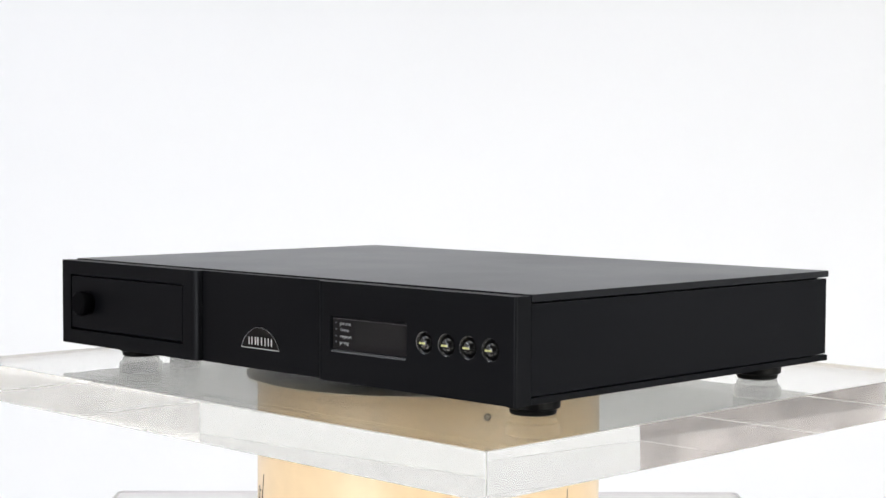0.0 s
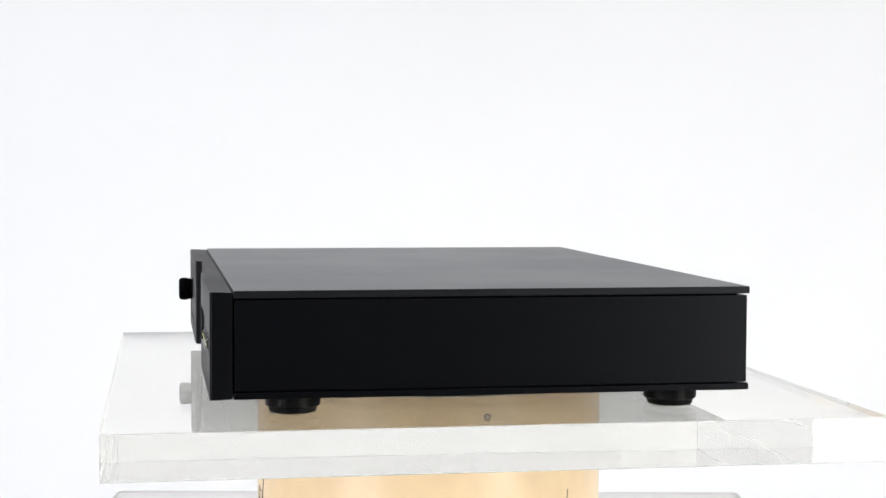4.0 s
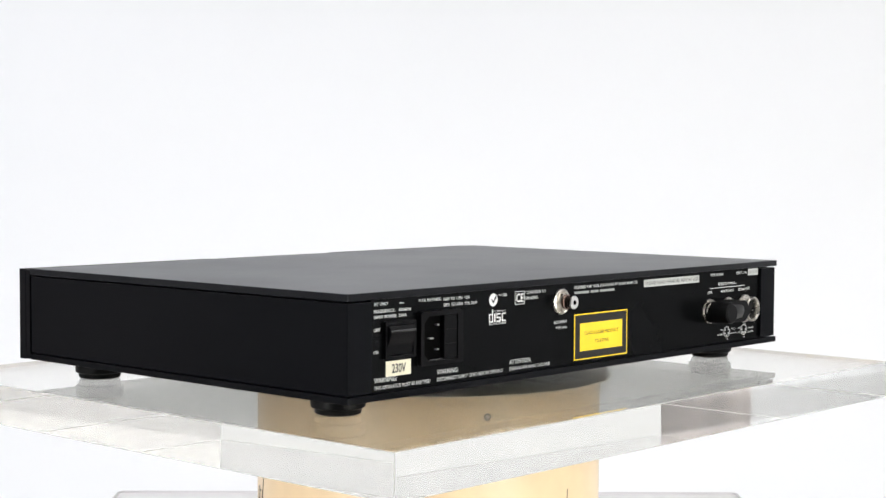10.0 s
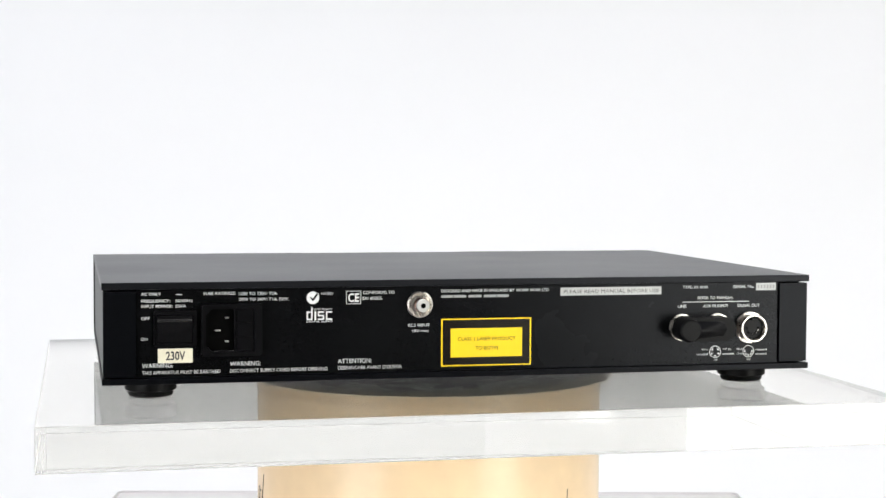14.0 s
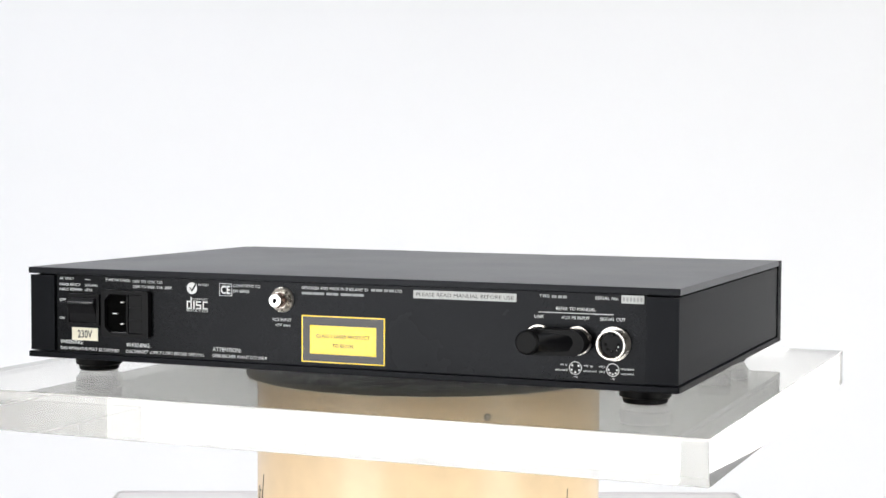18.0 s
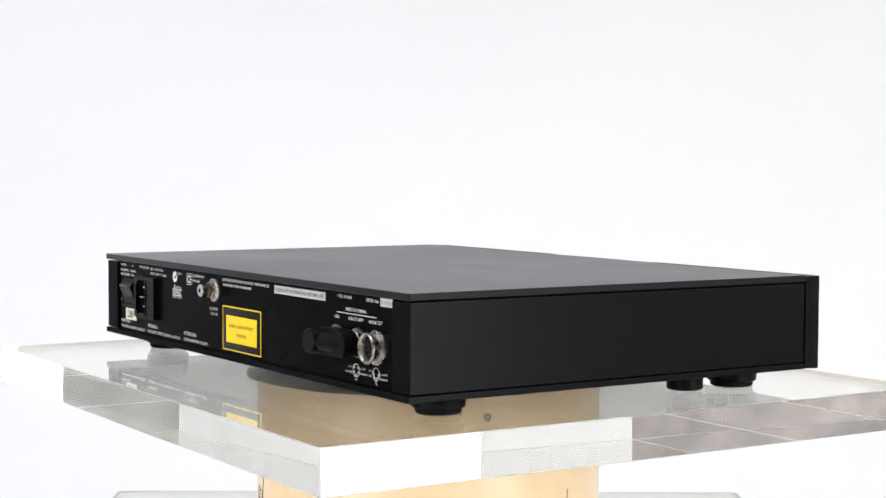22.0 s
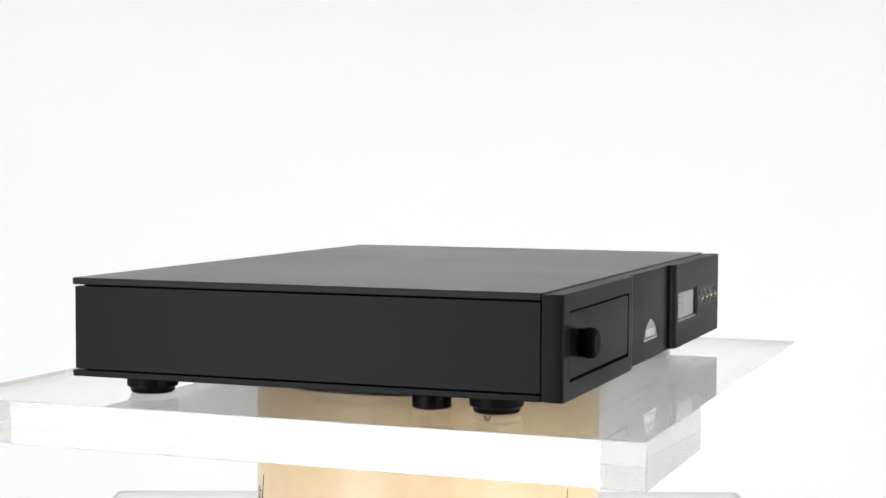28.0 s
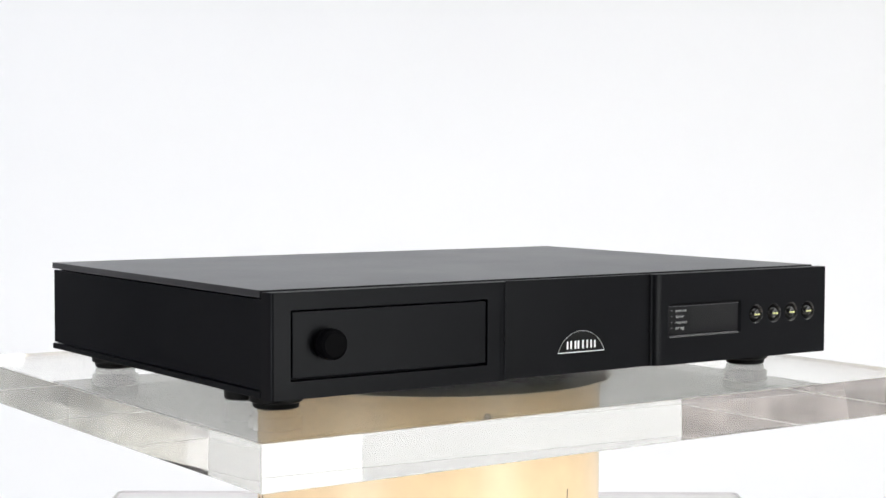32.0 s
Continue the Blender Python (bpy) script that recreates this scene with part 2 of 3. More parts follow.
def join(*bms):
    out = bms[0]
    for b in bms[1:]:
        me = bpy.data.meshes.new("scrap")
        b.to_mesh(me)
        b.free()
        out.from_mesh(me)
        bpy.data.meshes.remove(me)
    return out


def lettering(text, x0, x1, base, cap, y, parent, ink=None, side="back", name="lettering", weight=0.001):
    """Flat lettering between x0 and x1, its baseline at z = base, with capitals cap high."""
    cu = bpy.data.curves.new("scrap", "FONT")
    cu.body, cu.size, cu.resolution_u, cu.offset = text, 1.0, 3, weight
    scrap = new("scrap", cu)
    bpy.context.view_layer.update()
    me = bpy.data.meshes.new_from_object(scrap.evaluated_get(bpy.context.evaluated_depsgraph_get()))
    bpy.data.objects.remove(scrap)
    bpy.data.curves.remove(cu)
    xs = [v.co.x for v in me.vertices]
    lo, hi = min(xs), max(xs)
    k = abs(x1 - x0) / (hi - lo)
    for v in me.vertices:
        u, w = (v.co.x - lo) * k, v.co.y / 0.70 * cap
        v.co = (x0 - u, y, base + w) if side == "back" else (x0 + u, y, base + w)
    me.materials.clear()
    me.materials.append(ink or WHITEINK)
    ob = new(name, me)
    ob.parent = parent
    return ob


def bars(spans, z0, z1, y, parent, ink=None, name="bar_lettering", depth=0.00008):
    """Plain bars for writing that is not spelt out."""
    bms = [box(min(a, b), max(a, b), min(y, y + depth), max(y, y + depth), z0, z1) for a, b in spans]
    return part(name, join(*bms), ink or WHITEINK, parent)


# ---- the studio ----
def backdrop_sweep():
    """White paper: a wall that sweeps down and forward in one curve."""
    bm = bmesh.new()
    far, r = 1.85, 0.35
    prof = [(far, 3.15), (far, 0.06 + r)]
    for i in range(1, 11):
        a = radians(90 * i / 10)
        prof.append((far - r * (1 - math.cos(a)), 0.06 + r - r * math.sin(a)))
    prof += [(0.75, 0.03)]
    rows = []
    for y, z in prof:
        rows.append([bm.verts.new((x, y, z)) for x in (-3.2, -1.6, 0, 1.6, 3.2)])
    for a, b in zip(rows, rows[1:]):
        for i in range(4):
            bm.faces.new((a[i], a[i + 1], b[i + 1], b[i]))
    ob = new("backdrop", finish(bm, "backdrop", PAPER, smooth=True))
    mod = ob.modifiers.new("thickness", "SOLIDIFY")
    mod.thickness = 0.004
    return tagged(ob, "smooth white studio paper sweep behind the turntable", "backdrop", kind="structure")


backdrop_sweep()


def wall(name, x0, x1, y0, y1, z0, z1, mat, label):
    ob = new(name, finish(box(x0, x1, y0, y1, z0, z1), name, mat))
    return tagged(ob, label, "wall", kind="structure")


# unseen walls, split into sections whose tones feed the plate's reflections
RX, RY0, RY1, RH = 3.6, -3.6, 2.4, 3.2
wall("wall_north", -RX - 0.1, RX + 0.1, RY1, RY1 + 0.1, 0, RH, WALLGREY, "plain grey painted studio wall")
wall("wall_south", -1.7, 1.7, RY0 - 0.1, RY0, 0, RH, WALLGREY, "plain grey painted studio wall")
wall("wall_south_west", -RX - 0.1, -1.7, RY0 - 0.1, RY0, 0, RH, PAPER, "unseen white studio wall, placed for the plate's reflections")
wall("wall_south_east", 1.7, RX + 0.1, RY0 - 0.1, RY0, 0, RH, PAPER, "unseen white studio wall, placed for the plate's reflections")
wall("wall_east", RX, RX + 0.1, -1.66, RY1, 0, RH, PAPER, "unseen white studio wall, placed for the plate's reflections")
wall("wall_east_pale", RX, RX + 0.1, -1.95, -1.66, 0, RH, PALEGREY, "unseen pale grey mottled wall section, toned for the plate's reflections")
wall("wall_east_grey", RX, RX + 0.1, -2.62, -1.95, 0, RH, MIDGREY, "unseen grey streaked wall section, toned for the plate's reflections")
wall("wall_east_front", RX, RX + 0.1, RY0, -2.62, 0, RH, PAPER, "unseen white studio wall, placed for the plate's reflections")
wall("wall_west", -RX - 0.1, -RX, -0.75, RY1, 0, RH, CLAY, "unseen grey-brown mottled wall, toned for the plate's reflections")
wall("wall_west_front", -RX - 0.1, -RX, RY0, -0.75, 0, RH, PAPER, "unseen white studio wall, placed for the plate's reflections")
tagged(new("ceiling", finish(box(-RX - 0.1, RX + 0.1, RY0 - 0.1, RY1 + 0.1, RH, RH + 0.1), "ceiling", CEIL)),
       "plain dark studio ceiling", "ceiling", kind="structure")
FLOOR = tagged(new("floor", finish(box(-RX - 0.1, RX + 0.1, RY0 - 0.1, RY1 + 0.1, -0.1, 0.0), "floor", GROUT)),
               "unseen pale grout bed under added stone floor tiles", "floor", kind="structure")


# ---- the white table ----
def white_table():
    root = tagged(new("table"), "white table with a raised grey rim under the turntable", "table")
    root.location = (0, 0, 0)
    z = Z0 - 0.20
    part("tabletop", slab(rounded(-0.315, 0.315, -0.50, 0.547, 0.005, 4), [], z - 0.018, z, "xy"), WHITE, root, smooth=True)
    part("edge_rim", slab(rounded(-0.317, 0.317, -0.502, 0.549, 0.007, 4), [rounded(-0.3148, 0.3148, -0.4998, 0.5468, 0.0048, 4)], z - 0.019, z + 0.0016, "xy"), RIM, root, "pale grey raised rim")
    for sx in (-1, 1):
        for y in (-0.40, 0.47):
            part("leg", lathe([(0.0, 0.002), (0.016, 0.002), (0.02, 0.01), (0.02, z - 0.018), (0, z - 0.018)], (sx * 0.25, y, 0), steps=20), WHITE, root, smooth=True)
    return root


white_table()


# ---- the turntable ----
def turntable():
    root = tagged(new("turntable"), "round gold-coloured display turntable with a scuffed dark platter", "turntable")
    root.location = (0, 0, Z0 - 0.20)
    r, h = 0.1163, 0.1736
    part("drum", lathe([(0, 0), (r - 0.002, 0), (r, 0.002), (r, h - 0.001), (r - 0.001, h), (0, h)], (0, 0, 0), steps=128), DRUM, root, "varnished gold-coloured cylinder", smooth=True)
    platter = part("platter", lathe([(0, 0), (0.1238, 0), (0.124, 0.0002), (0.124, 0.0008), (0.1238, 0.0010), (0, 0.0010)], (0, 0, 0.1737), steps=128), PLATTER, root, "dark grey scuffed disc", smooth=True)
    # scuffs and scratches rubbed into the platter's upper face
    rnd = random.Random(5)
    marks = bmesh.new()
    for i in range(520):
        if i % 8 == 0:
            rr, az, lie = 0.114 * math.sqrt(rnd.uniform(0.35, 1)), rnd.uniform(0, 2 * math.pi), rnd.uniform(0, math.pi)
        x, y, way = rr * math.cos(az) + rnd.gauss(0, 0.006), rr * math.sin(az) + rnd.gauss(0, 0.006), lie + rnd.gauss(0, 0.45)
        if math.hypot(x, y) > 0.114:
            continue
        bend, long, wide = rnd.uniform(-0.7, 0.7), rnd.choice((0.004, 0.008, 0.012)), rnd.choice((0.0005, 0.0008, 0.0014, 0.0022))
        pairs = []
        for k in range(6):
            f = k / 5
            a = way + bend * f
            w = wide * math.sin(math.pi * (0.08 + 0.84 * f)) * rnd.uniform(0.5, 1.2)
            cx, cy = x + long * f * math.cos(a), y + long * f * math.sin(a)
            pairs.append([marks.verts.new((cx - s * w * math.sin(a), cy + s * w * math.cos(a), 0.1748)) for s in (-1, 1)])
        for p, q in zip(pairs, pairs[1:]):
            marks.faces.new((p[0], p[1], q[1], q[0]))
    scuff = part("scuff_marks", marks, SCUFF, platter, "pale scuffs and scratches")
    scuff["kind"] = "stuff"
    # a small screw head in the drum's side
    a = math.asin(0.0362 / r)
    screw = part("screw", lathe([(0.0013, 0.0004), (0.0015, 0.0009), (0.0021, 0.0009), (0.0024, 0.0003), (0.0024, -0.001)], (0, 0, 0), "y", 24), RUBBER, root, "small dark screw ring", smooth=True)
    part("screw_core", lathe([(0, 0.0005), (0.0011, 0.0005), (0.0013, 0.0001), (0.0013, -0.001)], (0, 0, 0), "y", 16), SILVER, screw, smooth=True)
    screw.matrix_basis = pose(0.0362, -r * math.cos(a), 0.1605, 0, 0, 180 + math.degrees(a))
    # handwriting on the drum, not to be read: a few thin strokes
    def stroke(pts, wide=0.0007):
        bm = bmesh.new()
        rows = []
        for i, (az, z) in enumerate(pts):
            a, b = pts[max(i - 1, 0)], pts[min(i + 1, len(pts) - 1)]
            du, dz = (b[0] - a[0]) * r, b[1] - a[1]
            n = math.hypot(du, dz) or 1
            pair = []
            for s in (-0.5, 0.5):
                u, w = az - s * wide * dz / n / r, z + s * wide * du / n
                for k in (r - 0.0004, r + 0.00025):
                    pair.append(bm.verts.new((k * math.sin(u), -k * math.cos(u), w)))
            rows.append(pair)
        for a, b in zip(rows, rows[1:]):
            for i, j in ((0, 1), (1, 3), (3, 2), (2, 0)):
                bm.faces.new((a[i], a[j], b[j], b[i]))
        part("ink_stroke", bm, DARKINK, root)
    thin = 0.00032
    for az, z, k in ((0.864, 0.110, 1.0), (-1.217, 0.1125, 2.0)):
        stroke([(az + 0.010 * k, z + 0.0205), (az + 0.004 * k, z + 0.013), (az - 0.004 * k, z + 0.005), (az - 0.006 * k, z + 0.001), (az + 0.002 * k, z)], thin)
        stroke([(az - (0.026 - 0.020 * math.cos(i * 0.75)) * k, z + 0.005 + 0.0045 * math.sin(i * 0.75 + 0.5)) for i in range(9)], thin)
    stroke([(-1.345, 0.1125), (-1.33, 0.1205), (-1.305, 0.1235), (-1.292, 0.121), (-1.302, 0.113)], thin)
    return root, platter


TURNTABLE, PLATTER_OB = turntable()


# ---- the acrylic plate ----
def acrylic_plate():
    bm = box(-0.25067, 0.25067, -0.21307, 0.21307, -0.025, 0, 0.00022, 1)
    for f in bm.faces:
        f.material_index = int(f.calc_area() < 0.001)
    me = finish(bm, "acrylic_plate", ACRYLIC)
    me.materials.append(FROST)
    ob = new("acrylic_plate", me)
    for x, y, z, r in ((-0.0332, -0.21307, -0.0237, 0.0006), (-0.2168, -0.0070, 0, 0.0005), (-0.160, 0.020, 0, 0.0004)):
        speck = bmesh.new()
        bmesh.ops.create_icosphere(speck, subdivisions=1, radius=r, matrix=pose(x, y, z, 0, 0, 30) @ Matrix.Diagonal((1.2, 0.9, 0.7, 1)))
        part("dust_speck", speck, DARKINK, ob)
    # hair-fine scratches on the polished edges
    for face, along, z, long in (("x", -0.1767, -0.0131, 0.0085), ("x", -0.093, -0.0172, 0.0100), ("x", 0.134, -0.0145, 0.0080), ("y", 0.1234, -0.0192, 0.0060)):
        scratch = bmesh.new()
        pairs = []
        for k in range(7):
            f = k / 6 - 0.5
            high = z + 0.0009 * math.cos(f * 4.2) + 0.0006 * f
            wide = 0.00011 * math.cos(f * 2.6)
            row = []
            for way in (-1, 1):
                u = along + long * f
                row.append(scratch.verts.new((-0.25074, u, high + way * wide) if face == "x" else (u, -0.21314, high + way * wide)))
            pairs.append(row)
        for p, q in zip(pairs, pairs[1:]):
            scratch.faces.new((p[0], p[1], q[1], q[0]))
        part("fine_scratch", scratch, GREYINK, ob, "hair-fine grey scratch")
    # scuffs from the platter on the sheet's underside
    rnd = random.Random(11)
    marks = bmesh.new()
    for i in range(110):
        if i % 5 == 0:
            rr, az, lie = rnd.uniform(0.075, 0.135), rnd.uniform(0, 2 * math.pi), rnd.uniform(0, math.pi)
        x, y, way = rr * math.cos(az) + rnd.gauss(0, 0.008), rr * math.sin(az) + rnd.gauss(0, 0.008), lie + rnd.gauss(0, 0.3)
        bend, long, wide = rnd.uniform(-0.4, 0.4), rnd.choice((0.006, 0.012, 0.022)), rnd.choice((0.00018, 0.0003, 0.0005))
        pairs = []
        for k in range(7):
            f = k / 6
            turned = way + bend * f
            w = wide * math.sin(math.pi * (0.1 + 0.8 * f))
            cx, cy = x + long * f * math.cos(turned), y + long * f * math.sin(turned)
            pairs.append([marks.verts.new((cx - e * w * math.sin(turned), cy + e * w * math.cos(turned), -0.02508)) for e in (-1, 1)])
        for p, q in zip(pairs, pairs[1:]):
            marks.faces.new((p[0], p[1], q[1], q[0]))
    rubbed = part("scuff_marks", marks, FROST, ob, "pale fine scuffs on the underside")
    rubbed["kind"] = "stuff"
    return tagged(ob, "thick clear acrylic sheet with polished edges on the turntable", "plate")


PLATE = acrylic_plate()


# ---- the disc player ----
YF, YB, YP = -0.1555, 0.1459, 0.1429
PLAYER = tagged(new("cd_player"), "flat black hi-fi disc player with a three-part front", "cd player")


def player_body():
    p = PLAYER
    part("chassis", box(-0.2115, 0.2115, -0.1435, 0.1400, 0.0128, 0.0672), INNER, p)
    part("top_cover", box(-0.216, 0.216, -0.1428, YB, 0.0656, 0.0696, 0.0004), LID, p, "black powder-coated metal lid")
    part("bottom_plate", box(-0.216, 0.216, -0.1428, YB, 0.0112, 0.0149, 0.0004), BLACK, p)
    for s in (-1, 1):
        plan = [(0.2152, -0.1424), (0.2152, 0.1444), (0.2149, 0.1447), (0.1968, 0.1447), (0.1968, 0.1392), (0.2085, 0.1392), (0.2085, -0.1424)]
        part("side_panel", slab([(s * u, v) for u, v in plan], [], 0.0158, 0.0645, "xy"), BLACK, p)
    foot = [(0, 0), (0.0118, 0), (0.0130, 0.0008), (0.0134, 0.0032), (0.0137, 0.0034), (0.0152, 0.0042), (0.0154, 0.0100), (0.0146, 0.0111), (0, 0.0111)]
    for x in (-0.187, 0.187):
        for y in (-0.109, 0.109):
            part("foot", lathe(foot, (x, y, 0), steps=40), RUBBER, p, "round black rubber foot", smooth=True)
    part("transit_foot", lathe([(0, 0.0006), (0.0102, 0.0006), (0.0112, 0.0015), (0.0112, 0.0111), (0, 0.0111)], (-0.187, -0.0705, 0), steps=36), RUBBER, p, "small black round transit screw cap", smooth=True)


def fillet(x, way, rx, ry, zb, zt, n=6):
    """A rounded end strip of a front block: it starts at x on the front face and curves back."""
    arc = [(x + way * rx * math.sin(radians(90 * i / n)), YF + ry * (1 - math.cos(radians(90 * i / n)))) for i in range(n + 1)]
    return slab(arc + [(x + way * rx, -0.1478), (x, -0.1478)], [], zb, zt, "xy")


def player_front():
    p = PLAYER
    zt, zb = 0.0690, 0.0112
    xe, xi = 0.0645, 0.0575
    ym = YF + 0.0044
    base = part("front_panel", box(-0.2158, 0.2158, -0.1478, -0.1434, zb + 0.0003, zt - 0.0003), SATIN, p)
    # left block with the drawer opening, its inner edge cut back
    q = 0.0016
    tray = rounded(-0.2045, -0.0730, 0.0208, 0.0595, 0.0008, 2)
    left = slab([(-0.216 + q, zb), (-xe, zb), (-xe, zt), (-0.216 + q, zt)], [tray], YF, -0.1478)
    part("left_fascia", join(left, fillet(-xe, 1, xe - xi, ym - YF, zb, zt), fillet(-0.216 + q, -1, q, q, zb, zt)), SATIN, p, smooth=True)
    # middle block, gently bowed, with the half-moon opening
    n = 16
    outer = [(-xi + 2 * xi * i / n, zb) for i in range(n + 1)] + [(xi - 2 * xi * i / n, zt) for i in range(n + 1)]
    moon = half_moon(0.0012, 0.0234, 0.0190, 0.0137)
    mid = slab(outer, [moon], ym, -0.1478)
    for v in mid.verts:
        if v.co.y < -0.149:
            v.co.y -= 0.0012 * (1 - (v.co.x / xi) ** 2)
    part("centre_fascia", mid, SATIN, p)
    # right block with display and button openings
    disp = rounded(0.0696, 0.1346, 0.0282, 0.0498, 0.0016, 3)
    holes = [disp] + [ring(x, 0.0398, 0.0064, 32) for x in BUTTONS]
    right = slab([(xe, zb), (0.216 - q, zb), (0.216 - q, zt), (xe, zt)], holes, YF, -0.1478)
    part("right_fascia", join(right, fillet(xe, -1, xe - xi, ym - YF, zb, zt), fillet(0.216 - q, 1, q, q, zb, zt)), SATIN, p, smooth=True)
    # drawer
    door = part("drawer_front", box(-0.2033, -0.0742, YF + 0.0002, -0.1482, 0.0225, 0.0583, 0.0004), SATIN, p)
    part("finger_knob", lathe([(0, 0.0098), (0.0066, 0.0098), (0.0082, 0.0086), (0.0086, 0.0066), (0.0086, 0.0042), (0.0080, 0.0030), (0.0078, 0)], (-0.1822, YF + 0.0002, 0.0404), "-y", 32), KNOB, door, "round black finger knob", smooth=True)
    # half-moon emblem: dark lens with pale letter-like strokes
    lens = part("emblem", slab(half_moon(0.0012, 0.0238, 0.0184, 0.0130), [], ym - 0.0007, -0.1480), LENS, p, "half-moon emblem with pale strokes behind a clear lens")
    part("emblem_sill", box(-0.0172, 0.0196, ym - 0.0010, ym - 0.0006, 0.0236, 0.0241), CHROME, lens)
    ye = ym - 0.0007
    arch = half_moon(0.0012, 0.0238, 0.0184, 0.0130)
    inner = half_moon(0.0012, 0.0239, 0.0182, 0.0128)
    part("emblem_arch", slab(arch + inner[::-1], [], ye - 0.0003, ye), CHROME, lens)
    for x, top, w in ((-0.0096, 0.0306, 0.0006), (-0.0068, 0.0308, 0.0006), (-0.0034, 0.0308, 0.0007), (-0.0010, 0.0308, 0.0007), (0.0026, 0.0310, 0.0006), (0.0060, 0.0308, 0.0006), (0.0091, 0.0308, 0.0006), (0.0121, 0.0304, 0.0006)):
        part("emblem_stroke", slab(rounded(x - w, x + w, 0.0258, top, 0.0004, 3), [], ye - 0.00006, ye), CHROME, lens)
    # display
    win = part("display_window", slab(rounded(0.0712, 0.1331, 0.0303, 0.0484, 0.0008, 2), [], YF + 0.0015, -0.1480), GLOSS, p, "dark display window with a grey liquid-crystal field")
    part("lcd_field", box(0.0906, 0.1316, YF + 0.00144, YF + 0.0016, 0.0338, 0.0472), LCD, win)
    yt = YF + 0.00145
    for word, z, x1 in (("pause", 0.0444, 0.0868), ("time", 0.0407, 0.0848), ("repeat", 0.0369, 0.0875), ("prog", 0.0333, 0.0850)):
        lettering(word, 0.0775, x1, z, 0.0020, yt, win, GREYINK, "front")
        part("indicator_dot", box(0.0736, 0.0744, yt - 0.0001, yt, z + 0.0006, z + 0.0014), DIMINK, win)
    # the opening's sides fall back steeply; its sill slopes and catches the light from above
    rim = bmesh.new()
    steps = ((0.0, 0.0, 0.0), (0.0003, 0.0003, 0.0002), (0.0016, 0.0021, 0.0018))
    loops = [[rim.verts.new((u, YF + d, v)) for u, v in rounded(0.0696 + k, 0.1346 - k, 0.0282 + kb, 0.0498 - k, 0.0016 - k * 0.5, 3)] for k, kb, d in steps]
    for a, b in zip(loops, loops[1:]):
        for i in range(len(a)):
            j = (i + 1) % len(a)
            rim.faces.new((a[i], a[j], b[j], b[i]))
    part("display_bezel", rim, SATIN, p)
    sill = bmesh.new()
    prof = [(YF + 0.0001, 0.02835), (YF + 0.00025, 0.0286), (YF + 0.0011, 0.0296), (YF + 0.0017, 0.0301), (YF + 0.0017, 0.02835)]
    ends = [[sill.verts.new((x, yy, zz)) for yy, zz in prof] for x in (0.0700, 0.1342)]
    sill.faces.new(ends[0]), sill.faces.new(ends[1])
    for i in range(5):
        sill.faces.new((ends[0][i], ends[0][(i + 1) % 5], ends[1][(i + 1) % 5], ends[1][i]))
    part("display_sill", sill, BEZEL, win, "sloping lower edge of the display opening")
    # an added metal bead stands in for the glint along the window's top
    bead = bmesh.new()
    bmesh.ops.create_cone(bead, segments=12, radius1=0.0002, radius2=0.0002, depth=0.0622, cap_ends=True, matrix=pose(0.1022, YF + 0.0013, 0.0480, 0, 90, 0))
    part("glint_bead", bead, GLINTEDGE, win, "thin metal bead for the glint along the display's upper edge", smooth=True)
    for x in BUTTONS:
        part("button_rim", lathe([(0.0064, 0), (0.0062, -0.0001), (0.0052, -0.0011), (0.0049, -0.0017), (0.0049, -0.005)], (x, YF, 0.0398), "-y", 32), BEZEL, p, smooth=True)
        dome = [(0.0047 * math.sin(radians(9 * i)), 0.0047 * math.cos(radians(9 * i)) - 0.0031) for i in range(11)]
        b = part("button", lathe(dome + [(0.0047, -0.006)], (x, YF, 0.0398), "-y", 32), BUTTON, p, "glossy black round push button with greenish print", smooth=True)
        bars([(x - 0.0024, x - 0.0019), (x - 0.0015, x - 0.0004), (x, x + 0.0011), (x + 0.0014, x + 0.0019)], 0.0391, 0.0401, YF - 0.0009, b, GREENINK, depth=-0.0008)


BUTTONS = (0.1484, 0.1654, 0.1816, 0.1980)


def half_moon(cx, z, half, high, n=24):
    """Outline of a segment of a circle that stands on its chord."""
    r = (half * half + high * high) / (2 * high)
    a0 = math.asin(min(1, half / r))
    pts = [(cx + r * math.sin(a0 - 2 * a0 * i / n), z + high - r + r * math.cos(a0 - 2 * a0 * i / n)) for i in range(n + 1)]
    return pts


